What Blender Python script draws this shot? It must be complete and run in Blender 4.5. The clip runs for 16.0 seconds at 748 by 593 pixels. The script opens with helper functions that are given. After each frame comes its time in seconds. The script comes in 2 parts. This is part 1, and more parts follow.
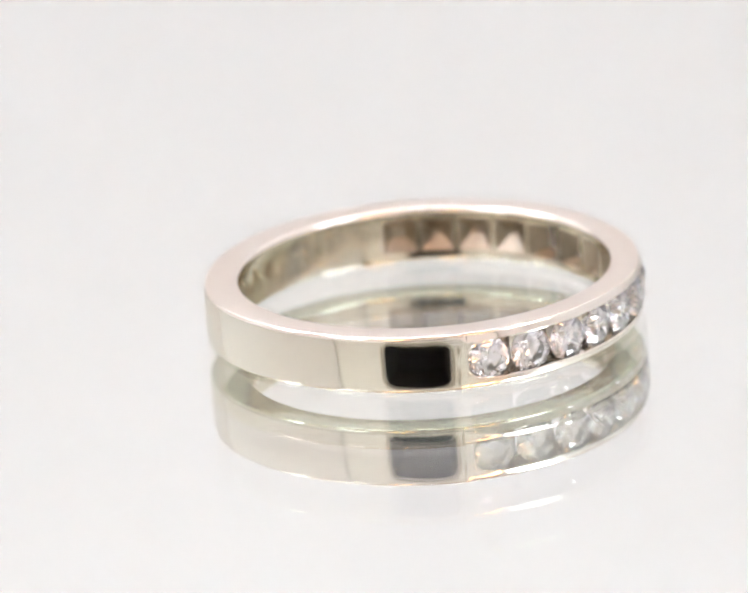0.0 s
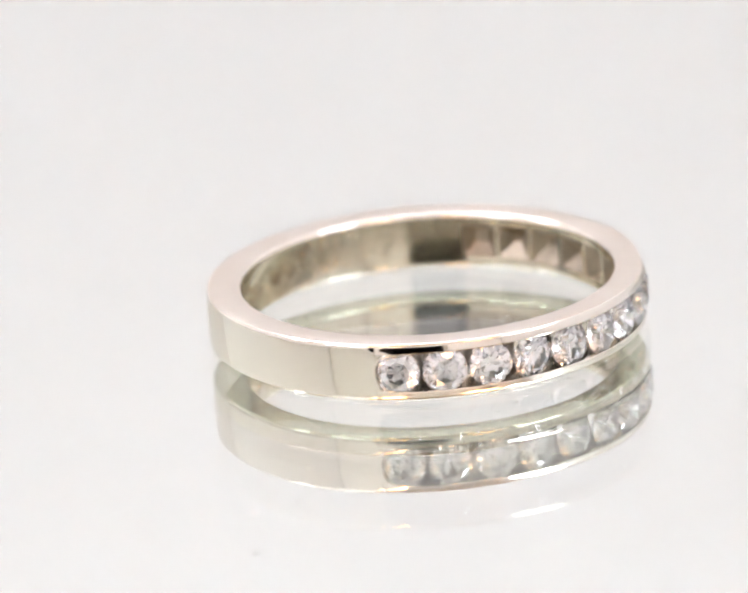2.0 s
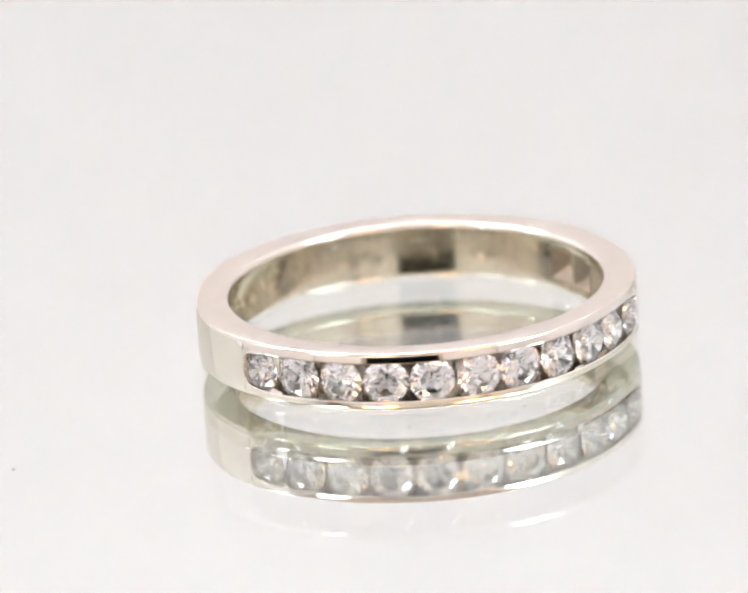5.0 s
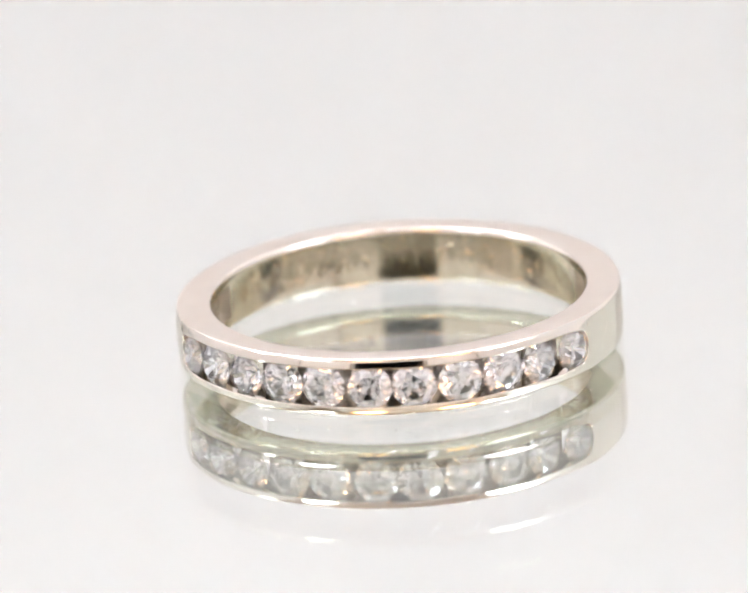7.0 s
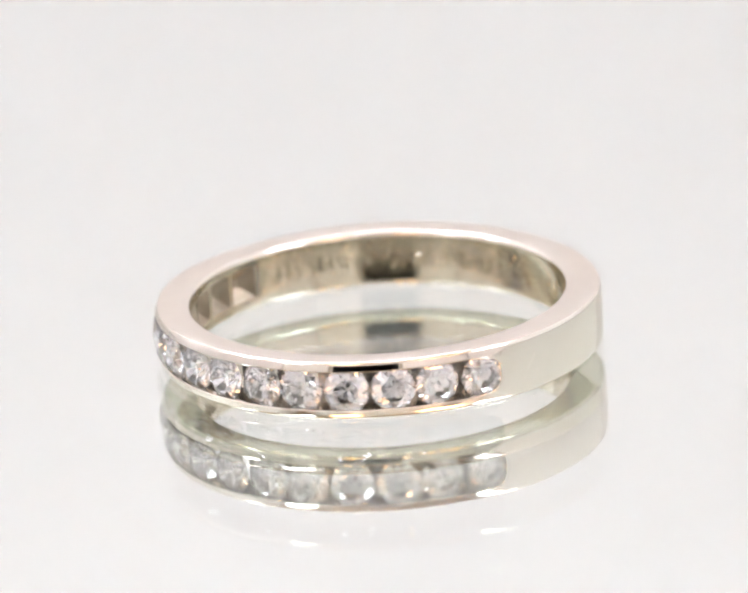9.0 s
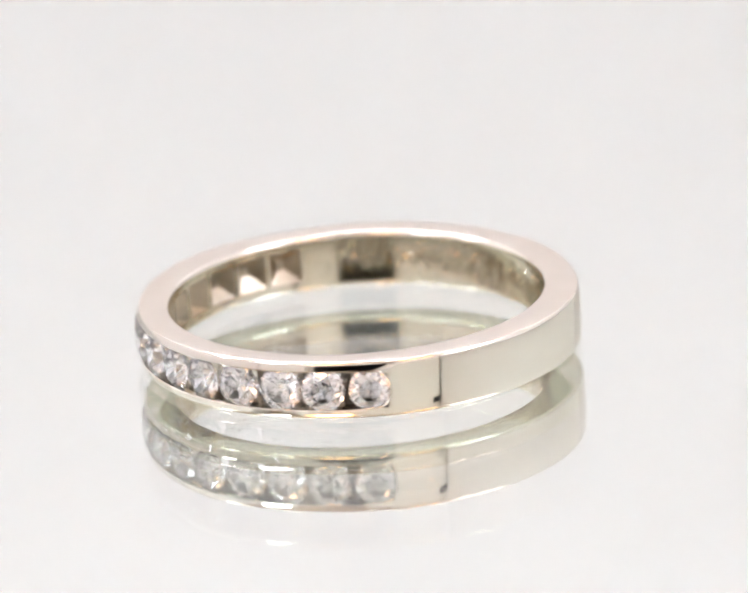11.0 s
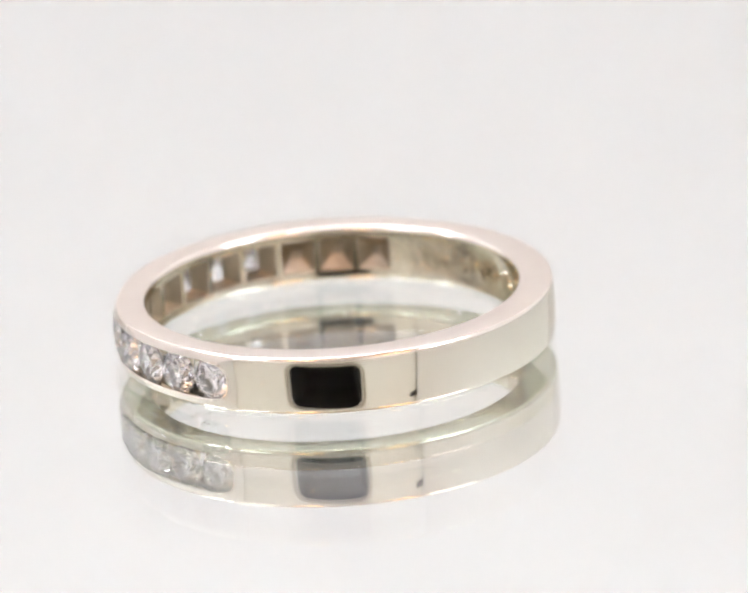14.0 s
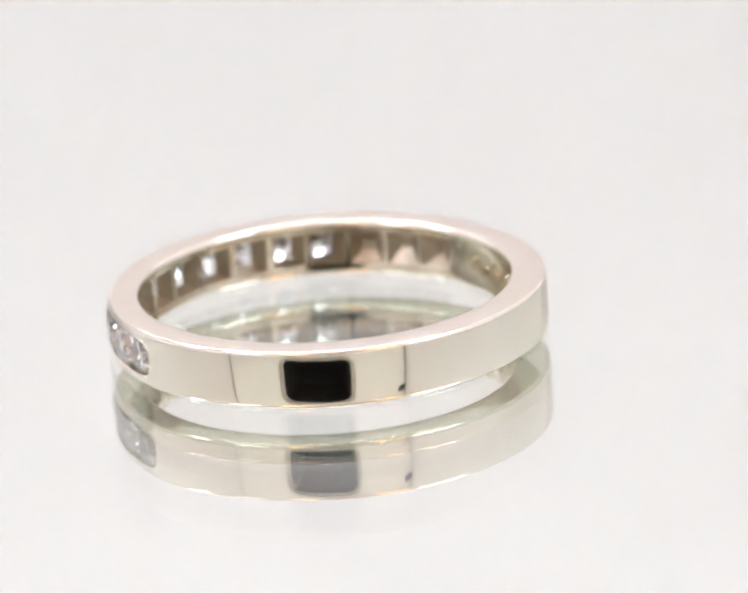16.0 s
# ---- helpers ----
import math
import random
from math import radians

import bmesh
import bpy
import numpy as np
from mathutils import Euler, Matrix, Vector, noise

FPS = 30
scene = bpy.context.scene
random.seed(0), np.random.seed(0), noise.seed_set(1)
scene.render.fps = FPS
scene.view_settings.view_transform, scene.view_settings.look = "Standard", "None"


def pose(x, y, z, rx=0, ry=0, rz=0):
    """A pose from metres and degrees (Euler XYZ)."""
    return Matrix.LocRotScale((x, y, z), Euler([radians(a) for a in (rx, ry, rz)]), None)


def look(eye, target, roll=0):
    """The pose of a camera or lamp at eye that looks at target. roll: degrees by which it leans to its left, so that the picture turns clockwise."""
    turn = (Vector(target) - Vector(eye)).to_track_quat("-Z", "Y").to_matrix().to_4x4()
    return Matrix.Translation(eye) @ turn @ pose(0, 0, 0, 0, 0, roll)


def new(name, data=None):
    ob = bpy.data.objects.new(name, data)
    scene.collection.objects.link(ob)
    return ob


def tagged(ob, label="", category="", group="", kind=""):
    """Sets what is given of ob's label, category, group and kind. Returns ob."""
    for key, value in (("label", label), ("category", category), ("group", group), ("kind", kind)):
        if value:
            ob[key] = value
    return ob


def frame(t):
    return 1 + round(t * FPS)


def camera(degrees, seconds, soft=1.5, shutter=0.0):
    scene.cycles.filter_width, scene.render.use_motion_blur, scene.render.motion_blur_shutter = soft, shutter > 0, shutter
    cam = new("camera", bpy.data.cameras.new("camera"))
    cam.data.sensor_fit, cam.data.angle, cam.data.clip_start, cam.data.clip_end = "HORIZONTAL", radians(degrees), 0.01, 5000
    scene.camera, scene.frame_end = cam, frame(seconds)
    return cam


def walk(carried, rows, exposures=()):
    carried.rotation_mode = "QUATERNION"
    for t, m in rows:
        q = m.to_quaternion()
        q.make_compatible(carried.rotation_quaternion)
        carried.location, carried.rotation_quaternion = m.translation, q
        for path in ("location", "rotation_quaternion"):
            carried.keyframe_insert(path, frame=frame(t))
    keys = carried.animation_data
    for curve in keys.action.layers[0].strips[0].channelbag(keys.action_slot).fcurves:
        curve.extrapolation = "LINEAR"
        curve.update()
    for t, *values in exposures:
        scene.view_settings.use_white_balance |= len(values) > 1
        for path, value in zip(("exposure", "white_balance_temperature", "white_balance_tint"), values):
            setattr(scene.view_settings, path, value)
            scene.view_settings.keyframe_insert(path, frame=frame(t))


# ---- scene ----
cam = camera(6.6516, 16.0, soft=2.2)
EYE, AIM = (0.0, -0.28379, 0.09728), (-0.00013, 0.00046, 0.00134)
walk(cam, [(0.0, look(EYE, AIM, -3.894)), (16.0, look(EYE, AIM, -3.894))])
cam.data.dof.use_dof = True
cam.data.dof.focus_distance = 0.2915
cam.data.dof.aperture_fstop = 50.0

# ---- world and exposure ----
world = bpy.data.worlds.new("dim_room")
scene.world = world
world.use_nodes = True
world.node_tree.nodes["Background"].inputs["Color"].default_value = (0.6, 0.65, 0.7, 1)
world.node_tree.nodes["Background"].inputs["Strength"].default_value = 0.05
scene.view_settings.exposure = -0.02
scene.cycles.max_bounces = 24
scene.cycles.glossy_bounces = 8
scene.cycles.transmission_bounces = 16
LED_WHITE, LED_WARM, LED_STRIP = 26.6, 13.0, 35.0

MM = 0.001
OMEGA = -12.05          # turn of the table, degrees a second
AXIS = (0.013, -0.057)   # the axis of the table, mm
PHI, RHO = 19.05, 2.402  # where the ring stands on the table: degrees at the start, mm from its axis


# ---- materials ----
def material(name):
    m = bpy.data.materials.new(name)
    m.use_nodes = True
    n = m.node_tree.nodes
    return m, n, m.node_tree.links, n["Principled BSDF"]


def coords(n, links, scale):
    c = n.new("ShaderNodeTexCoord")
    t = n.new("ShaderNodeTexNoise")
    t.inputs["Scale"].default_value = scale
    t.inputs["Detail"].default_value = 4
    links.new(c.outputs["Object"], t.inputs["Vector"])
    return t


def ramp(n, links, source, a, b, low=0.3, high=0.7):
    r = n.new("ShaderNodeValToRGB")
    r.color_ramp.elements[0].position, r.color_ramp.elements[1].position = low, high
    r.color_ramp.elements[0].color, r.color_ramp.elements[1].color = (*a, 1), (*b, 1)
    links.new(source, r.inputs["Fac"])
    return r.outputs["Color"]


def bump(n, links, source, bsdf, strength, distance):
    b = n.new("ShaderNodeBump")
    b.inputs["Strength"].default_value, b.inputs["Distance"].default_value = strength, distance
    links.new(source, b.inputs["Height"])
    links.new(b.outputs["Normal"], bsdf.inputs["Normal"])


def gold_material(name, a, b, rough_a, rough_b, scale=420, relief=0.05, height=0.00003, edge=(0.84, 0.815, 0.77)):
    m, n, links, p = material(name)
    p.inputs["Metallic"].default_value = 1.0
    t = coords(n, links, 900)
    links.new(ramp(n, links, t.outputs["Fac"], a, b), p.inputs["Base Color"])
    t2 = coords(n, links, 2500)
    r = n.new("ShaderNodeMapRange")
    r.inputs["To Min"].default_value, r.inputs["To Max"].default_value = rough_a, rough_b
    links.new(t2.outputs["Fac"], r.inputs["Value"])
    links.new(r.outputs["Result"], p.inputs["Roughness"])
    p.inputs["Specular Tint"].default_value = (*edge, 1)
    t3 = coords(n, links, scale)
    bump(n, links, t3.outputs["Fac"], p, relief, height)
    return m


GOLD = gold_material("white_gold", (0.81, 0.765, 0.675), (0.84, 0.795, 0.705), 0.03, 0.075)
# rough channel floor, its base darkened for the shade between the stones
CHANNEL_GOLD = gold_material("shaded_unpolished_gold", (0.26, 0.23, 0.20), (0.66, 0.61, 0.54), 0.14, 0.36, 700, 0.5, 0.00004)
# rough gold of the pits; their recess shade is put into the base colour
PIT_GOLD = gold_material("shaded_cast_gold", (0.36, 0.31, 0.235), (0.60, 0.53, 0.42), 0.30, 0.52, 1500, 0.45, 0.00004)
# worn inner wall; dimming from repeated reflections inside the ring is also in its colour
INNER_GOLD = gold_material("worn_dimmed_gold", (0.68, 0.615, 0.50), (0.80, 0.735, 0.61), 0.06, 0.15, 1600, 0.30, 0.00003)
ENGRAVED = gold_material("engraved_gold", (0.58, 0.52, 0.40), (0.78, 0.71, 0.58), 0.08, 0.2)


def diamond_material():
    m, n, links, p = material("diamond")
    g = n.new("ShaderNodeBsdfGlass")
    g.inputs["IOR"].default_value, g.inputs["Roughness"].default_value = 2.417, 0.0
    g.inputs["Color"].default_value = (0.986, 0.990, 0.992, 1)
    links.new(g.outputs["BSDF"], n["Material Output"].inputs["Surface"])
    return m


def plate_glass():
    m, n, links, p = material("plate_glass")
    g = n.new("ShaderNodeBsdfGlass")
    g.inputs["IOR"].default_value, g.inputs["Roughness"].default_value = 1.52, 0.0
    g.inputs["Color"].default_value = (0.985, 0.991, 0.983, 1)
    links.new(g.outputs["BSDF"], n["Material Output"].inputs["Surface"])
    return m


def silvering():
    m, n, links, p = material("silvering")
    p.inputs["Metallic"].default_value, p.inputs["Roughness"].default_value = 1.0, 0.0
    p.inputs["Base Color"].default_value = (0.845, 0.885, 0.840, 1)
    return m


def fabric(name, a, b):
    m, n, links, p = material(name)
    t = coords(n, links, 5)
    links.new(ramp(n, links, t.outputs["Fac"], a, b), p.inputs["Base Color"])
    p.inputs["Roughness"].default_value = 0.9
    p.inputs["Specular IOR Level"].default_value = 0.2
    t2 = coords(n, links, 9)
    bump(n, links, t2.outputs["Fac"], p, 0.15, 0.01)
    return m


def plain(name, colour, rough, metal=0.0):
    m, n, links, p = material(name)
    t = coords(n, links, 300)
    low = tuple(c * 0.85 for c in colour)
    links.new(ramp(n, links, t.outputs["Fac"], low, colour), p.inputs["Base Color"])
    p.inputs["Roughness"].default_value, p.inputs["Metallic"].default_value = rough, metal
    return m


def glow(name, colour, strength):
    m, n, links, p = material(name)
    e = n.new("ShaderNodeEmission")
    e.inputs["Color"].default_value = (*colour, 1)
    # brightest along the middle of the diffuser, dimmer towards its two ends
    tc, split = n.new("ShaderNodeTexCoord"), n.new("ShaderNodeSeparateXYZ")
    links.new(tc.outputs["Generated"], split.inputs["Vector"])
    off, dist, fall = n.new("ShaderNodeMath"), n.new("ShaderNodeMath"), n.new("ShaderNodeMapRange")
    off.operation, dist.operation, fall.interpolation_type = "SUBTRACT", "ABSOLUTE", "SMOOTHSTEP"
    off.inputs[1].default_value = 0.5
    links.new(split.outputs["X"], off.inputs[0])
    links.new(off.outputs[0], dist.inputs[0])
    links.new(dist.outputs[0], fall.inputs["Value"])
    for key, value in (("From Min", 0.2), ("From Max", 0.5), ("To Min", strength * 1.22), ("To Max", strength * 0.25)):
        fall.inputs[key].default_value = value
    links.new(fall.outputs["Result"], e.inputs["Strength"])
    links.new(e.outputs["Emission"], n["Material Output"].inputs["Surface"])
    return m


DIAMOND, GLASS, SILVER = diamond_material(), plate_glass(), silvering()
WHITE_FABRIC = fabric("white_fabric", (0.84, 0.83, 0.825), (0.87, 0.865, 0.86))
BACK_FABRIC = fabric("pale_pink_white_fabric", (0.842, 0.8275, 0.836), (0.872, 0.8625, 0.871))
FLOOR_FABRIC = fabric("light_grey_fabric", (0.52, 0.51, 0.51), (0.57, 0.56, 0.56))
CREAM_FABRIC = fabric("cream_fabric", (0.84, 0.80, 0.745), (0.87, 0.83, 0.775))
TAN_FABRIC = fabric("tan_fabric", (0.52, 0.395, 0.295), (0.58, 0.445, 0.335))
BLACK_CLOTH = plain("black_cloth", (0.012, 0.011, 0.012), 0.9)
SEAM_GREY = plain("seam_grey", (0.36, 0.35, 0.31), 0.8)
BLACK_PLASTIC = plain("black_plastic", (0.02, 0.02, 0.02), 0.45)
GREY_PLASTIC = plain("grey_plastic", (0.55, 0.55, 0.54), 0.4)
BINDING = plain("binding", (0.46, 0.42, 0.35), 0.9)
DUST = plain("dust", (0.85, 0.84, 0.82), 0.9)
FINE_DUST_GRAIN = plain("fine_dust_grain", (0.97, 0.97, 0.96), 0.2, 1.0)
DARK_DUST = plain("dark_dust", (0.12, 0.11, 0.10), 0.9)
GLOW_WHITE = glow("led_white", (0.912, 0.955, 1.108), LED_WHITE)
GLOW_STRIP = glow("led_strip_white", (0.925, 0.965, 1.07), LED_STRIP)
GLOW_WARM = glow("led_warm", (1.0, 0.54, 0.29), LED_WARM)


# ---- mesh helpers ----
def finish(name, bm, materials, parent=None, label="", smooth=None):
    me = bpy.data.meshes.new(name)
    bmesh.ops.recalc_face_normals(bm, faces=bm.faces)
    bm.to_mesh(me)
    bm.free()
    for m in materials if isinstance(materials, (list, tuple)) else [materials]:
        me.materials.append(m)
    if smooth is not None:
        me.polygons.foreach_set("use_smooth", [True] * len(me.polygons))
        me.set_sharp_from_angle(angle=radians(smooth))
    ob = new(name, me)
    ob.parent = parent
    if label:
        tagged(ob, label)
    return ob


def part(name, bm, mat, parent, label="", smooth=None):
    return finish(name, bm, mat, parent, label, smooth)


def box(bm, x0, x1, y0, y1, z0, z1, bevel=0.0):
    made = bmesh.ops.create_cube(bm, size=1.0, matrix=Matrix.LocRotScale(
        ((x0 + x1) / 2, (y0 + y1) / 2, (z0 + z1) / 2), None, (x1 - x0, y1 - y0, z1 - z0)))
    if bevel:
        edges = list({e for v in made["verts"] for e in v.link_edges})
        bmesh.ops.bevel(bm, geom=edges, offset=bevel, segments=3, profile=0.5, affect="EDGES")


def lathe(bm, profile, steps=96):
    """Turns a closed profile of (radius, height) round the z axis."""
    rings = []
    for r, z in profile:
        if r < 1e-9:
            rings.append([bm.verts.new((0, 0, z))] * steps)
        else:
            rings.append([bm.verts.new((r * math.cos(2 * math.pi * i / steps), r * math.sin(2 * math.pi * i / steps), z))
                          for i in range(steps)])
    for a, b in zip(rings, rings[1:]):
        for i in range(steps):
            j = (i + 1) % steps
            corners = list(dict.fromkeys([a[i], a[j], b[j], b[i]]))
            if len(corners) > 2:
                bm.faces.new(corners)


# ---- light box round the table ----
FRONT, BACK, LEFT, RIGHT, TOP, BASE = -0.270, 0.330, -0.354, 0.219, 0.430, -0.034
WALL = 0.012
HOOD = (-0.132, 0.048, 0.050, 0.146)  # opening for the camera: x0, x1, z0, z1


def slab(name, x0, x1, y0, y1, z0, z1, mat, label):
    bm = bmesh.new()
    box(bm, x0, x1, y0, y1, z0, z1)
    return tagged(finish(name, bm, mat), label, "wall", kind="structure")


def rounded(rect, rad, n):
    """Outline of a round-cornered rectangle in x and z."""
    x0, x1, z0, z1 = rect
    points = []
    for cx, cz, a0 in ((x1 - rad, z1 - rad, 0), (x0 + rad, z1 - rad, 90), (x0 + rad, z0 + rad, 180), (x1 - rad, z0 + rad, 270)):
        for i in range(n + 1):
            a = radians(a0 + 90 * i / n)
            points.append((cx + rad * math.cos(a), cz + rad * math.sin(a)))
    return points


def opening_rim():
    """A flat grey-beige binding sewn round the camera opening."""
    x0, x1, z0, z1 = HOOD
    w = 0.008
    inner = rounded(HOOD, 0.028, 8)
    outer_edge = rounded((x0 - w, x1 + w, z0 - w, z1 + w), 0.028 + w, 8)
    bm = bmesh.new()
    loops = [[bm.verts.new((x, y, z)) for x, z in pts] for pts, y in
             ((inner, FRONT + 0.0003), (inner, FRONT + 0.003), (outer_edge, FRONT + 0.003), (outer_edge, FRONT + 0.0003))]
    k = len(inner)
    for a, b in zip(loops, loops[1:] + loops[:1]):
        for i in range(k):
            bm.faces.new((a[i], a[(i + 1) % k], b[(i + 1) % k], b[i]))
    tagged(finish("trim", bm, BINDING), "grey-beige cloth binding round the camera opening", "trim", kind="structure")


def front_wall():
    """The front panel, with a round-cornered opening through it."""
    n = 8
    hole = rounded(HOOD, 0.028, n)
    corners = [(RIGHT, TOP), (LEFT, TOP), (LEFT, BASE), (RIGHT, BASE)]
    bm = bmesh.new()
    layers = []
    for y in (FRONT - WALL, FRONT):
        layers.append(([bm.verts.new((x, y, z)) for x, z in hole], [bm.verts.new((x, y, z)) for x, z in corners]))
    k = n + 1
    for inner, outer in layers:
        for c in range(4):
            run = inner[c * k:(c + 1) * k]
            for a, b in zip(run, run[1:]):
                bm.faces.new((a, b, outer[c]))
            bm.faces.new((run[-1], inner[((c + 1) * k) % (4 * k)], outer[(c + 1) % 4], outer[c]))
    (i0, o0), (i1, o1) = layers
    for ring0, ring1 in ((i0, i1), (o0, o1)):
        for j in range(len(ring0)):
            m = (j + 1) % len(ring0)
            bm.faces.new((ring0[j], ring0[m], ring1[m], ring1[j]))
    return tagged(finish("wall_front", bm, CREAM_FABRIC), "cream fabric front panel of the light box with a camera opening", "wall", kind="structure")


front_wall()
opening_rim()
slab("wall_back", LEFT, RIGHT, BACK, BACK + WALL, BASE, TOP, BACK_FABRIC, "smooth white fabric back wall of the light box")
slab("wall_left", LEFT - WALL, LEFT, FRONT, BACK, BASE, TOP, WHITE_FABRIC, "white fabric side wall of the light box")
slab("wall_right", RIGHT, RIGHT + WALL, FRONT, BACK, BASE, TOP, WHITE_FABRIC, "white fabric side wall of the light box")
slab("ceiling", LEFT, RIGHT, FRONT, BACK, TOP, TOP + WALL, TAN_FABRIC, "warm tan fabric ceiling of the light box")
slab("floor", LEFT, RIGHT, FRONT, BACK, BASE - WALL, BASE, FLOOR_FABRIC, "light grey fabric floor of the light box")

for side, x in (("seam_left", LEFT + 0.002), ("seam_right", RIGHT - 0.002)):
    bm = bmesh.new()
    box(bm, x - 0.0008, x + 0.0008, FRONT + 0.001, FRONT + 0.005, BASE + 0.002, TOP - 0.002, 0.0008)
    tagged(finish("trim", bm, SEAM_GREY), "thin grey seam along the light box corner", "trim", kind="structure")

bm = bmesh.new()
box(bm, RIGHT - 0.028, RIGHT - 0.003, FRONT + 0.0005, FRONT + 0.009, 0.138, 0.157, 0.003)
tagged(finish("clip", bm, BLACK_PLASTIC), "small black plastic clip on the corner seam", "clip")


def camera_hood():
    """A black cloth tunnel behind the opening, open towards the table."""
    root = tagged(new("camera_hood"), "black cloth camera hood behind the front panel", "hood")
    x0, x1, z0, z1 = HOOD
    y0, y1, t = FRONT - WALL - 0.14, FRONT - WALL - 0.0005, 0.004
    for name, dims in (("side_panel", (x0 - t, x0, y0, y1, z0, z1)), ("side_panel", (x1, x1 + t, y0, y1, z0, z1)),
                       ("top_panel", (x0 - t, x1 + t, y0, y1, z1, z1 + t)), ("bottom_panel", (x0 - t, x1 + t, y0, y1, z0 - t, z0)),
                       ("back_panel", (x0 - t, x1 + t, y0 - t, y0, z0 - t, z1 + t))):
        bm = bmesh.new()
        box(bm, *dims)
        part(name, bm, BLACK_CLOTH, root)


camera_hood()


def led_lamp(azimuth, elevation, width, height, mat, label):
    """A flat lamp that hangs under the ceiling and faces the table."""
    root = tagged(new("led_lamp"), label, "lamp", group="lamps of the light box")
    a, e = radians(azimuth), radians(elevation)
    way = Vector((math.sin(a) * math.cos(e), -math.cos(a) * math.cos(e), math.sin(e)))
    reach = min((TOP - 0.02) / max(way.z, 1e-6), (FRONT + 0.03) / way.y if way.y < -1e-3 else 9,
                (RIGHT - 0.03) / way.x if way.x > 1e-3 else 9, (LEFT + 0.03) / way.x if way.x < -1e-3 else 9)
    root.matrix_basis = look(way * reach, (0, 0, 0))
    w, h = width / 2, height / 2
    bm = bmesh.new()
    box(bm, -w - 0.004, w + 0.004, -h - 0.004, h + 0.004, 0.0, 0.012, 0.002)
    part("housing", bm, GREY_PLASTIC, root)
    bm = bmesh.new()
    box(bm, -w, w, -h, h, -0.003, -0.0005)
    part("diffuser", bm, mat, root)


led_lamp(-25, 52, 0.107, 0.035, GLOW_WARM, "warm white led lamp above the camera opening")
led_lamp(35, 52, 0.165, 0.035, GLOW_WARM, "warm white led lamp above the camera opening")
led_lamp(-61, 52, 0.150, 0.036, GLOW_WHITE, "bright white led lamp near the box corner")
led_lamp(73, 52, 0.145, 0.036, GLOW_WHITE, "bright white led lamp on the side of the box")
led_lamp(-113, 52, 0.115, 0.036, GLOW_WHITE, "bright white led lamp on the side of the box")


def led_strip():
    """A strip under the ceiling close to the back wall, shining down."""
    root = tagged(new("led_strip"), "long white led strip under the ceiling", "lamp")
    bm = bmesh.new()
    box(bm, -0.26, 0.13, 0.255, 0.295, TOP - 0.012, TOP - 0.0005, 0.002)
    part("housing", bm, GREY_PLASTIC, root)
    bm = bmesh.new()
    box(bm, -0.255, 0.125, 0.260, 0.290, TOP - 0.015, TOP - 0.0125)
    part("diffuser", bm, GLOW_STRIP, root)


led_strip()


# ---- turntable with its mirror ----
PLATE_T, PLATE_R = 3.05 * MM, 0.150


def turntable():
    root = tagged(new("turntable"), "round mirror turntable with a thick glass plate", "turntable")
    bm = bmesh.new()
    c = 0.0005
    lathe(bm, [(0, 0), (PLATE_R - c, 0), (PLATE_R, -c), (PLATE_R, -PLATE_T + c), (PLATE_R - c, -PLATE_T), (0, -PLATE_T)], 128)
    plate = part("mirror_plate", bm, [GLASS, SILVER], root, "clear glass plate silvered underneath")
    for f in plate.data.polygons:
        if abs(f.center.z + PLATE_T) < 1e-6:
            f.material_index = 1
    bm = bmesh.new()
    z, low = -PLATE_T - 0.0003, BASE + 0.00013
    lathe(bm, [(0, z), (0.128, z), (0.130, z - 0.002), (0.130, z - 0.012), (0.110, z - 0.018), (0.110, low), (0, low)], 96)
    part("base", bm, GREY_PLASTIC, root, "grey plastic base", smooth=30)
    return root


TABLE = turntable()

# ---- the ring ----
R_OUT, R_IN, HIGH = 10.30, 8.645, 2.68
RECESS = 0.18                           # how far the row of stones is filed back, mm
SINK = 0.09                             # the plate's top lies this far under the origin, mm
STONE_0, PITCH, STONES = -75.1, 11.97, 11
STONE_R, FLOOR_R, HALF, MID = 1.025, 9.27, 0.90, 1.36
END_R = 0.66                            # rounding of the channel ends, mm
CH_0, CH_1 = STONE_0 - 6.0, STONE_0 + PITCH * (STONES - 1) + 5.25
PITS, PITS_BEFORE = 18, 3                # pits round the inner wall, and how many lie before the first stone
CHAMFER = radians(19)
PIT_A, HOLE_A = 5.4, 3.0               # half widths in degrees
PIT_Z0, PIT_Z1, HOLE_Z0, HOLE_Z1 = 0.56, 2.14, 0.80, 1.92


def smoothstep(x):
    x = min(1.0, max(0.0, x))
    return x * x * (3 - 2 * x)


def beside_stones(deg):
    """1 along the row of stones, 0 past the two short slopes at its ends."""
    return min(1.0, max(0.0, (deg - CH_0 + 2.4) / 2.2)) * min(1.0, max(0.0, (CH_1 + 4.2 - deg) / 4.0))


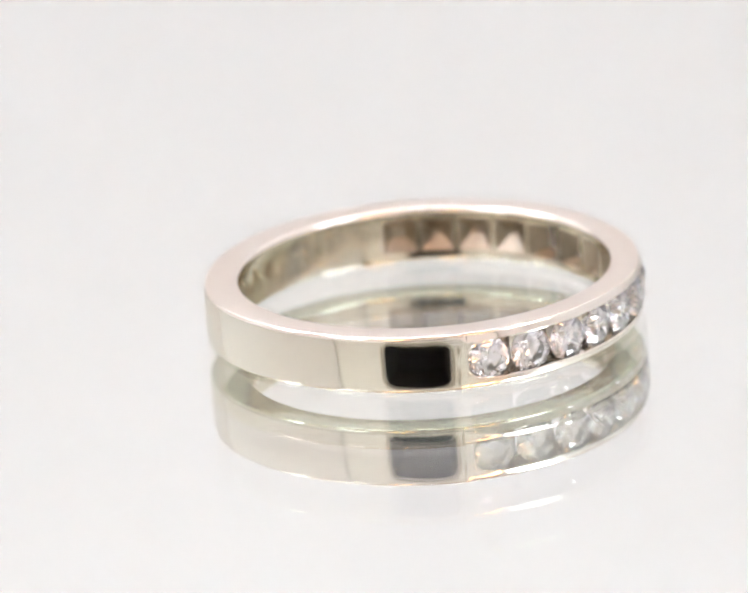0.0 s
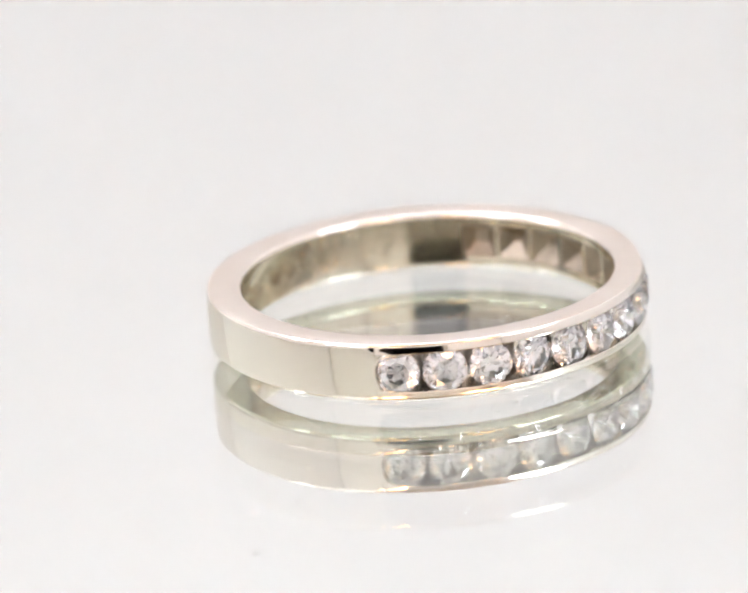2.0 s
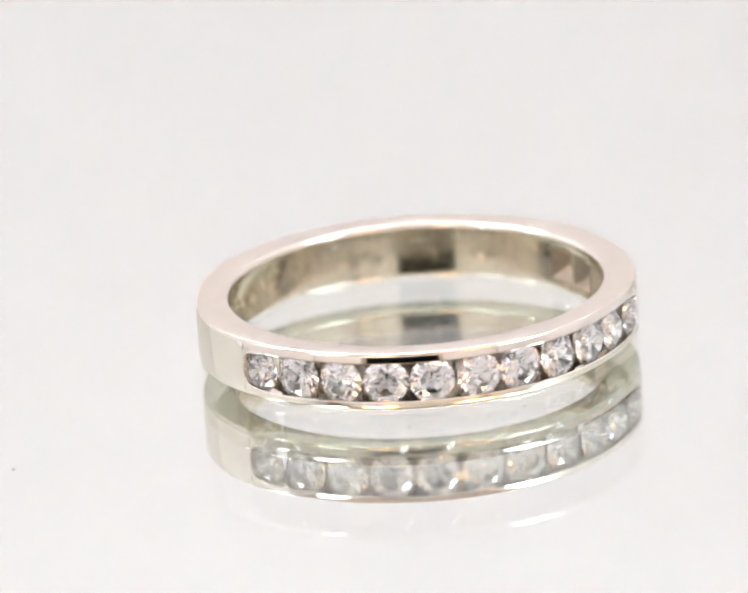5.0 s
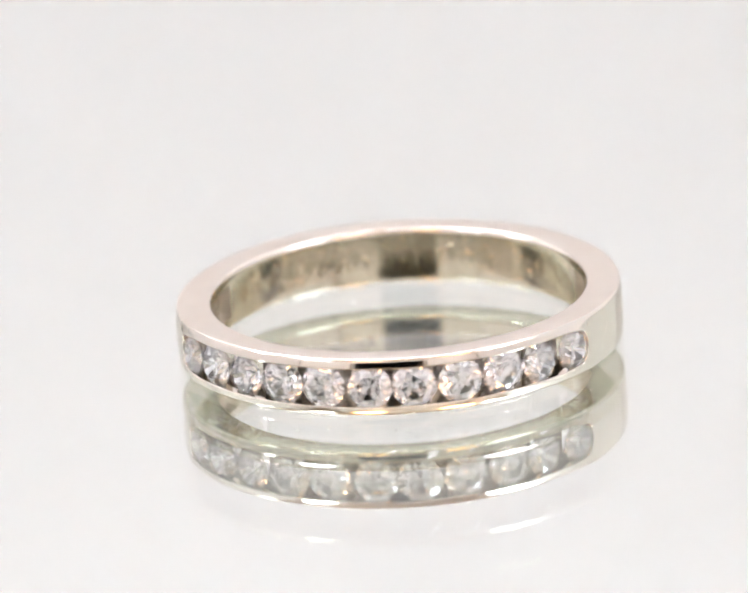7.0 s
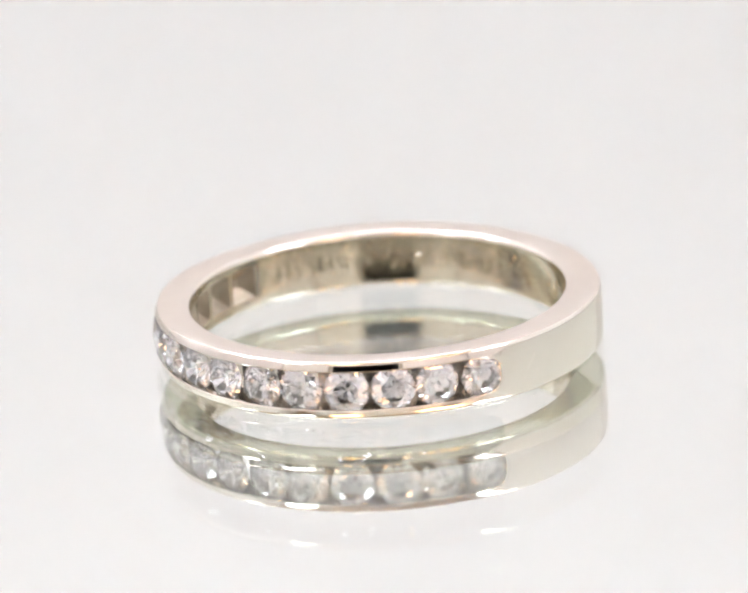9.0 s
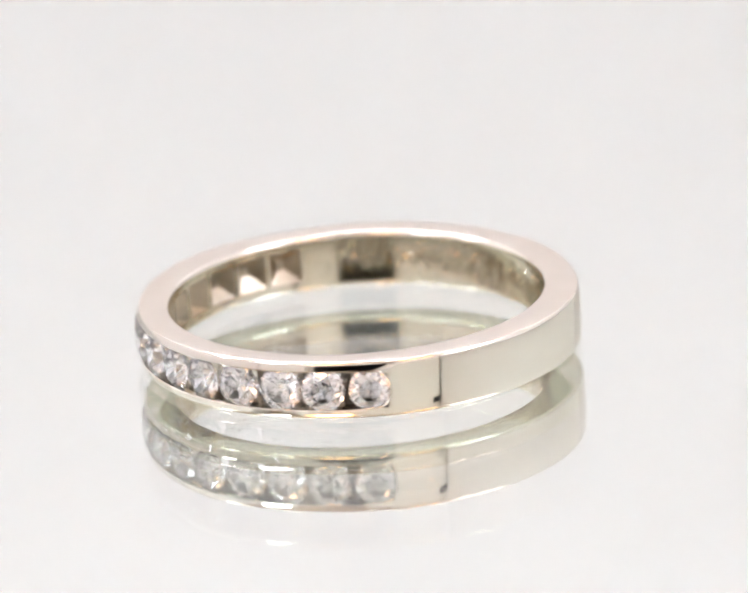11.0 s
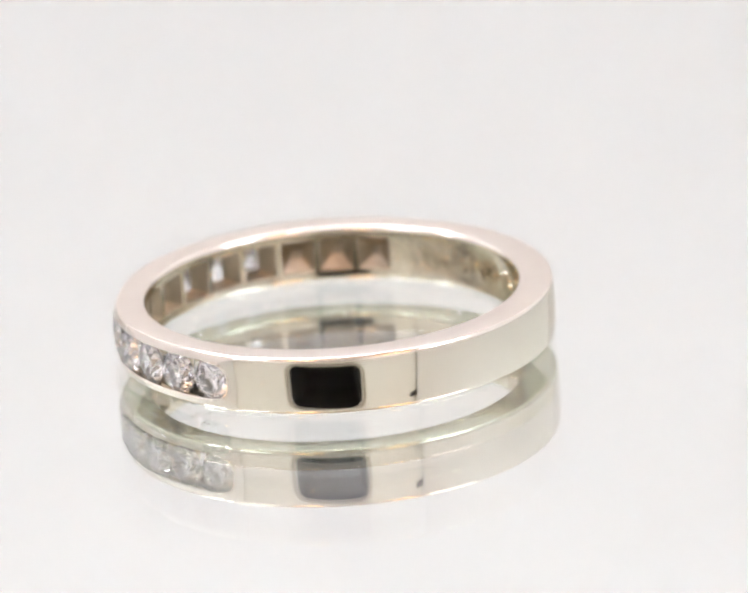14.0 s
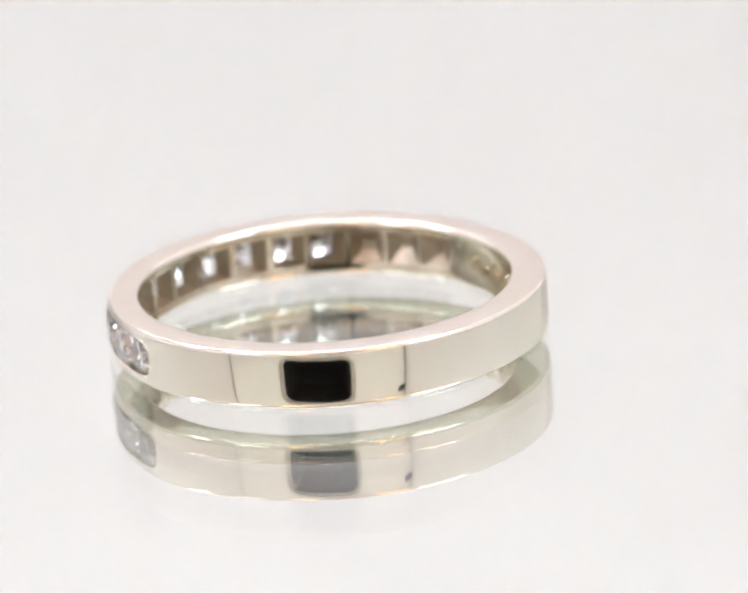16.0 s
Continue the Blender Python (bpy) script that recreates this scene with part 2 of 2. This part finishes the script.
def outer(deg):
    """Outer radius: a little out of round, and filed back along the row of stones."""
    a = radians(deg)
    deg = (deg + 180) % 360 - 180
    swell = 0.08 * math.exp(-((deg + 103) / 13) ** 2)
    filed = RECESS * (0.5 + 0.5 * smoothstep((deg + 85) / 75)) * smoothstep((deg - CH_0 + 3) / 24) * smoothstep((CH_1 + 4 - deg) / 26)
    return swell - filed + R_OUT * (1 - 0.0032 * math.sin(2 * a) - 0.0008 * math.cos(3 * a) - 0.0005 * math.sin(3 * a)
                    + 0.0020 * math.cos(4 * a) + 0.0035 * math.sin(4 * a) + 0.0007 * math.cos(5 * a) - 0.0006 * math.sin(5 * a))


def crown(z):
    return -0.045 * ((z - HIGH / 2) / (HIGH / 2)) ** 2


def channel_half(deg, end):
    """Half height of the channel: a little narrower towards its rounded ends."""
    full = HALF * (0.90 + 0.10 * smoothstep(end / 1.9))
    return full if end >= END_R else full - END_R + math.sqrt(max(0.0, END_R ** 2 - (END_R - end) ** 2))


def ring_profile(deg, inside):
    """Cross-section (radius, height) at an angle: the inner wall, over the top, the outer face and back along the bottom.
    Inside the channel the outer face steps down to the channel's floor."""
    ro = outer(deg)
    near = beside_stones((deg + 180) % 360 - 180)
    edge = 1.25 + (HALF + 0.03 - 1.25) * near
    fi, ft, fb = 0.23, 0.19, 0.22
    lean = CHAMFER * min(1.0, near / 0.3) * min(1.0, max(0.0, (CH_1 + 3.4 - deg) / 6.0))

    low_lean = 0.8 * lean

    def face(z):
        return ro + crown(z) * (1 - near) - math.tan(lean if z > MID else low_lean) * max(0.0, abs(z - MID) - edge)

    pts = [(R_IN, fi), (R_IN, PIT_Z0), (R_IN, PIT_Z1), (R_IN, HIGH - fi)]
    arc = [i / 6 * math.pi / 2 for i in range(1, 7)]
    pts += [(R_IN + fi - fi * math.cos(a), HIGH - fi + fi * math.sin(a)) for a in arc]
    turn = [math.pi / 2 + (lean - math.pi / 2) * i / 6 for i in range(7)]
    zt = HIGH - ft + ft * math.sin(lean)
    pts += [(face(zt) - ft * math.cos(lean) + ft * math.cos(a), HIGH - ft + ft * math.sin(a)) for a in turn]
    zb = fb - fb * math.sin(low_lean)
    low_turn = [math.pi / 2 + (low_lean - math.pi / 2) * i / 6 for i in range(7)]
    if inside:
        end = min(deg - CH_0, CH_1 - deg) * math.pi / 180 * ro
        h = channel_half(deg, end)
        z1, z2 = MID - h, MID + h
        k = h / HALF
        lip = 0.05 * k
        k = min(1.0, h / 0.55)
        z = (zt + z2 + lip) / 2
        pts += [(face(z), z), (face(z2 + lip), z2 + lip), (ro - 0.03, z2), (FLOOR_R, z2), (FLOOR_R, MID + (HOLE_Z1 - MID) * k),
                (FLOOR_R, MID + (HOLE_Z0 - MID) * k), (FLOOR_R, z1), (ro - 0.03, z1), (face(z1 - lip), z1 - lip)]
        z = (zb + z1 - lip) / 2
        pts.append((face(z), z))
    else:
        for k in (0.03, -0.04):
            z = min(MID + edge + k, zt - 0.0005)
            pts.append((face(z), z))
        for z in (MID + 0.6, MID, MID - 0.6):
            pts.append((face(z), z))
        for k in (-0.04, 0.03):
            z = max(MID - edge - k, zb + 0.0005)
            pts.append((face(z), z))
    pts += [(face(zb) - fb * math.cos(low_lean) + fb * math.cos(a), fb - fb * math.sin(a)) for a in reversed(low_turn)]
    pts += [(R_IN + fi - fi * math.sin(a), fi - fi * math.cos(a)) for a in [0] + arc[:-1]]
    return pts


def at(deg, r, z):
    a = radians(deg)
    return Vector((r * math.cos(a) * MM, r * math.sin(a) * MM, z * MM))


def pit_places():
    """The pits behind the stones: angle at the inner wall, angle at the channel floor, and whether a stone lies over it.
    They stand a little wider apart than the stones, closest towards the two ends of the row."""
    places = []
    for i in range(PITS):
        u, stone = i - 8, i - PITS_BEFORE
        c = -15.2 + 12.8 * u - 0.005 * u ** 3
        if 0 <= stone < STONES:
            h = c + 0.6 * (STONE_0 + PITCH * stone - c)
            places.append((c, min(CH_1 - HOLE_A - 0.3, max(CH_0 + HOLE_A + 0.3, h)), True))
        else:
            places.append((c, c, False))
    return places


def ring_body(root):
    pits = pit_places()
    marks = set()
    for c, h, open_through in pits:
        marks |= {c - PIT_A, c + PIT_A}
        if open_through:
            marks |= {h - HOLE_A, h + HOLE_A}
    n_end = 10
    for i in range(n_end + 1):
        d = math.degrees(END_R / R_OUT) * (1 - math.cos(math.pi / 2 * i / n_end))
        marks |= {CH_0 + d, CH_1 - d}
    marks |= {CH_0 - 2.4, CH_0 - 1.74, CH_0 - 0.2, CH_1 + 4.2, CH_1 + 3.4, CH_1 + 0.2, CH_1 - 2.6}
    marks = {round(m, 5) for m in marks}
    cuts = sorted(marks)
    full = []
    for a, b in zip(cuts, cuts[1:] + [cuts[0] + 360]):
        k = max(1, math.ceil((b - a) / 0.5))
        full += [a + (b - a) * i / k for i in range(k)]
    bm = bmesh.new()

    def column(deg, inside):
        return [bm.verts.new(at(deg, r, z)) for r, z in ring_profile(deg, inside)]

    total = len(full)
    sample = ring_profile(STONE_0 + PITCH * 5, True)
    floor_i = next(i for i in range(len(sample) - 1) if abs(sample[i][0] - FLOOR_R) < 1e-6 and abs(sample[i][1] - HOLE_Z1) < 1e-6)
    for i in range(total):
        a, b = full[i], full[(i + 1) % total] + (360 if i == total - 1 else 0)
        mid = (a + b) / 2
        inside = CH_0 < mid < CH_1
        pit = any(abs((mid - c + 180) % 360 - 180) < PIT_A for c, _, _ in pits)
        hole = any(s and abs((mid - h + 180) % 360 - 180) < HOLE_A for _, h, s in pits)
        ca, cb = column(a, inside), column(b, inside)
        m = len(ca)
        for j in range(m):
            k = (j + 1) % m
            if pit and j == 1:
                continue
            if inside and hole and j == floor_i:
                continue
            quad = (ca[j], ca[k], cb[k], cb[j])
            made = bm.faces.new(quad)
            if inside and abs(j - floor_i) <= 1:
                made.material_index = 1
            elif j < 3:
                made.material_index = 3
    # end walls of the channel
    for deg in (CH_0, CH_1):
        ro, h = outer(deg), channel_half(deg, 0.0)
        lip = 0.05 * h / HALF
        q = [(ro, MID + h + lip), (ro - 0.03, MID + h), (FLOOR_R, MID + h), (FLOOR_R, MID - h), (ro - 0.03, MID - h), (ro, MID - h - lip)]
        bm.faces.new([bm.verts.new(at(deg, r, z)) for r, z in q])
    rng = random.Random(21)
    # tapered pits from the inner wall towards the stones
    for c, hc, open_through in pits:
        steps = sorted({round(f, 5) for f in full if c - PIT_A - 1e-4 <= f <= c + PIT_A + 1e-4} |
                       {round(f - 360, 5) for f in full if c - PIT_A - 1e-4 <= f - 360 <= c + PIT_A + 1e-4})
        k = len(steps) - 1
        depth = FLOOR_R if open_through else 9.25
        ha = HOLE_A if open_through else rng.uniform(0.9, 2.2)
        h0, h1 = (HOLE_Z0, HOLE_Z1) if open_through else (1.30 - rng.uniform(0.0, 0.25), 1.42 + rng.uniform(0.0, 0.25))
        for zo, zi in ((PIT_Z0, h0), (PIT_Z1, h1)):
            row_o = [bm.verts.new(at(d, R_IN, zo)) for d in steps]
            row_i = [bm.verts.new(at(hc + (d - c) / PIT_A * ha, depth, zi)) for d in steps]
            for j in range(k):
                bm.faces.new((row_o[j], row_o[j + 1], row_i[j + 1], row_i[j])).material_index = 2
        for s in (-1, 1):
            q = [at(c + s * PIT_A, R_IN, PIT_Z0), at(c + s * PIT_A, R_IN, PIT_Z1), at(hc + s * ha, depth, h1), at(hc + s * ha, depth, h0)]
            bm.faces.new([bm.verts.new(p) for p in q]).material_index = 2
        if not open_through:
            q = [at(c - ha, depth, h0), at(c + ha, depth, h0), at(c + ha, depth, h1), at(c - ha, depth, h1)]
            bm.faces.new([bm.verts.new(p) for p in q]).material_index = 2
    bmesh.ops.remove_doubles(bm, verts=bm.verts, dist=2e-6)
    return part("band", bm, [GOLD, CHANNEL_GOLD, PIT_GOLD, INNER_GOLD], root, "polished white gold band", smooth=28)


def brilliant():
    """A round brilliant with its table along +z, girdle radius 1."""
    bm = bmesh.new()
    pts = []
    for i in range(8):
        a = math.pi / 4 * i
        h = a + math.pi / 8
        pts.append((0.56 * math.cos(a), 0.56 * math.sin(a), 0.325))
        pts.append((0.80 * math.cos(h), 0.80 * math.sin(h), 0.205))
        pts.append((0.24 * math.cos(h), 0.24 * math.sin(h), -0.690))
    for i in range(32):
        a = math.pi / 16 * i
        for z in (0.022, -0.022):
            pts.append((math.cos(a), math.sin(a), z))
    pts.append((0, 0, -0.875))
    for p in pts:
        bm.verts.new(p)
    bmesh.ops.convex_hull(bm, input=bm.verts)
    bmesh.ops.dissolve_limit(bm, angle_limit=radians(1.5), verts=bm.verts, edges=bm.edges)
    bmesh.ops.scale(bm, vec=Vector((STONE_R * MM,) * 3), verts=bm.verts)
    bmesh.ops.recalc_face_normals(bm, faces=bm.faces)
    return bm


def channel_rim(root, deg, way):
    """A thin polished lip round one end of the channel."""
    path = []
    for i in range(-14, 15):
        x = (1 - math.cos(math.pi / 2 * min(1.0, abs(i) / 10))) * END_R + max(0, abs(i) - 10) * 0.14
        d = deg + way * math.degrees(x / R_OUT)
        path.append((d, outer(d) - 0.012, MID + math.copysign(channel_half(d, x) + 0.015, i) if i else MID))
    bm, loops = bmesh.new(), []
    for i, (d, r, z) in enumerate(path):
        d0, _, z0 = path[max(0, i - 1)]
        d1, _, z1 = path[min(len(path) - 1, i + 1)]
        along = Vector(((d1 - d0) * R_OUT * math.pi / 180, z1 - z0)).normalized()
        rad = 0.045 * min(1.0, 0.25 + min(i, len(path) - 1 - i) / 3)
        loop = []
        for j in range(8):
            c, s = rad * math.cos(math.pi / 4 * j), rad * math.sin(math.pi / 4 * j)
            loop.append(bm.verts.new(at(d - along.y * c / R_OUT * 180 / math.pi, r + s, z + along.x * c)))
        loops.append(loop)
    for a, b in zip(loops, loops[1:]):
        for j in range(8):
            bm.faces.new((a[j], a[(j + 1) % 8], b[(j + 1) % 8], b[j]))
    bm.faces.new(loops[0])
    bm.faces.new(list(reversed(loops[-1])))
    bmesh.ops.recalc_face_normals(bm, faces=bm.faces)
    part("channel_rim", bm, GOLD, root, "polished lip at the channel end", smooth=60)


def wedding_ring():
    root = tagged(new("ring"), "white gold ring with a channel of round diamonds", "ring")
    ring_body(root)
    first = None
    rng = random.Random(4)
    for i in range(STONES):
        deg = STONE_0 + PITCH * i + rng.uniform(-0.3, 0.3)
        if first is None:
            stone = part("diamond", brilliant(), DIAMOND, root, "round brilliant-cut clear diamond")
            first = stone
        else:
            stone = new("diamond", first.data)
            stone.parent = root
            tagged(stone, "round brilliant-cut clear diamond")
        a = radians(deg)
        out = Vector((math.cos(a), math.sin(a), 0))
        turn = out.to_track_quat("Z", "Y").to_matrix().to_4x4()
        tilt = pose(0, 0, 0, rng.uniform(-4.5, 4.5), rng.uniform(-4.5, 4.5), rng.uniform(0, 45))
        size = 0.95 if i in (0, STONES - 1) else rng.uniform(0.975, 1.01)
        stone.matrix_basis = Matrix.Translation(at(deg, outer(deg) - 0.22, MID)) @ turn @ tilt @ Matrix.Scale(size, 4)
    channel_rim(root, CH_0, 1)
    channel_rim(root, CH_1, -1)
    # fine scratches on the polished face past the end of the row
    for deg, z, run, rise in ((58.7, 1.35, 2.0, 0.55), (60.1, 1.55, 1.3, 0.42), (61.5, 0.95, 0.5, 0.12), (62.9, 1.05, 0.4, -0.06),
                              (56.9, 0.75, 0.9, 0.2), (64.3, 1.5, 0.3, 0.1)):
        bm = bmesh.new()
        ridge = []
        for k in range(5):
            f = k / 4
            d, h, w = deg + run * (f - 0.5), z + rise * (f - 0.5), 0.011 * math.sin(math.pi * (0.12 + 0.76 * f))
            r = outer(d) + crown(h)
            ridge.append([bm.verts.new(at(d, r - 0.004, h - w)), bm.verts.new(at(d, r + w * 0.55, h)), bm.verts.new(at(d, r - 0.004, h + w))])
        for a, b in zip(ridge, ridge[1:]):
            for j in range(3):
                bm.faces.new((a[j], a[(j + 1) % 3], b[(j + 1) % 3], b[j]))
        bm.faces.new(ridge[0])
        bm.faces.new(list(reversed(ridge[-1])))
        part("scratch", bm, GOLD, root)
    # worn stamped marks on the inner wall, too faint to read
    for start, count, step, wide, low, high, deep in ((184.0, 34, 1.45, 0.42, 0.45, 0.9, 0.075), (123.5, 6, 1.5, 0.36, 0.3, 0.75, 0.05),
                                                      (143.0, 20, 2.05, 0.33, 0.6, 1.0, 0.08)):
        for i in range(count):
            deg = start + step * i + rng.uniform(-0.4, 0.4)
            half, z0, slant = wide * rng.uniform(0.5, 1.0), rng.uniform(0.75, 1.15), rng.uniform(-0.7, 0.7) * (1.0 if step < 2 else 0.2)
            z1 = min(1.95, z0 + rng.uniform(low, high))
            bm = bmesh.new()
            inner = [bm.verts.new(at(deg + sx * half + slant * up, R_IN - rng.uniform(0.005, deep), z))
                     for sx, up, z in ((-1, -1, z0), (1, -1, z0 + 0.05), (1, 1, z1), (-1, 1, z1 - 0.05))]
            back = [bm.verts.new(at(deg + sx * half * 1.2 + slant * up, R_IN + 0.02, z))
                    for sx, up, z in ((-1, -1, z0 - 0.03), (1, -1, z0 + 0.02), (1, 1, z1 + 0.03), (-1, 1, z1 - 0.02))]
            bm.faces.new(inner)
            for j in range(4):
                bm.faces.new((inner[j], inner[(j + 1) % 4], back[(j + 1) % 4], back[j]))
            part("stamped_mark", bm, ENGRAVED, root)
    return root


RING = wedding_ring()


def dust_speck(size, mat, label, seed):
    """A crumb of lint: a small uneven flake that lies on the glass."""
    rng = random.Random(seed)
    bm = bmesh.new()
    bmesh.ops.create_icosphere(bm, subdivisions=2, radius=1.0)
    for v in bm.verts:
        k = 1 + rng.uniform(-0.3, 0.3)
        v.co = Vector((v.co.x * size[0] * k, v.co.y * size[1] * k, max(0.0, (v.co.z + 0.7) * size[2])))
    return tagged(finish("dust_speck", bm, mat), label, "dust")


SPECKS = [(24.10, -80.10, 35.0, dust_speck((0.00022, 0.00009, 0.00002), DUST, "tiny white lint speck on the mirror plate", 3)),
          (22.88, -76.19, 10.0, dust_speck((0.00011, 0.00006, 0.00003), DARK_DUST, "tiny dark dust speck on the mirror plate", 8))]


def fine_dust():
    """Fine dust on the glass inside the ring, thickest behind the middle of the stones."""
    rng = random.Random(17)
    bm = bmesh.new()
    for i in range(44):
        spread = 42 if i < 30 else 180
        a, far = radians(-5 + rng.uniform(-spread, spread)), rng.uniform(6.0, 8.45) * MM
        size = rng.choice((0.035, 0.045, 0.06, 0.08)) * MM
        m = Matrix.Translation((far * math.cos(a), far * math.sin(a), size * 0.5)) @ pose(0, 0, 0, 0, 0, rng.uniform(0, 360))
        grain = bmesh.ops.create_icosphere(bm, subdivisions=1, radius=1.0)["verts"]
        wide = rng.uniform(0.6, 1.5)
        for v in grain:
            k = 1 + rng.uniform(-0.25, 0.25)
            v.co = m @ Vector((v.co.x * size * k * wide, v.co.y * size * k, v.co.z * size * 0.6))
    return tagged(finish("fine_dust", bm, FINE_DUST_GRAIN), "fine white dust on the mirror plate inside the ring", "dust", kind="stuff")


FINE_DUST = fine_dust()


def motions():
    ring_rows, table_rows = [], []
    for i in range(33):
        t = i * 0.5
        turn = OMEGA * t
        a = radians(PHI + turn)
        ring_rows.append((t, pose((AXIS[0] + RHO * math.cos(a)) * MM, (AXIS[1] + RHO * math.sin(a)) * MM, (0.01 - SINK) * MM, 0, 0, turn)))
        table_rows.append((t, pose(AXIS[0] * MM, AXIS[1] * MM, -SINK * MM, 0, 0, turn)))
    walk(RING, ring_rows)
    walk(TABLE, table_rows)
    walk(FINE_DUST, [(t, Matrix.Translation((0, 0, -0.01 * MM)) @ m) for t, m in ring_rows])
    for far, start, spin, speck in SPECKS:
        rows = []
        for i in range(33):
            t = i * 0.5
            a = radians(start + OMEGA * t)
            rows.append((t, pose((AXIS[0] + far * math.cos(a)) * MM, (AXIS[1] + far * math.sin(a)) * MM, -SINK * MM, 0, 0, spin + OMEGA * t)))
        walk(speck, rows)


motions()
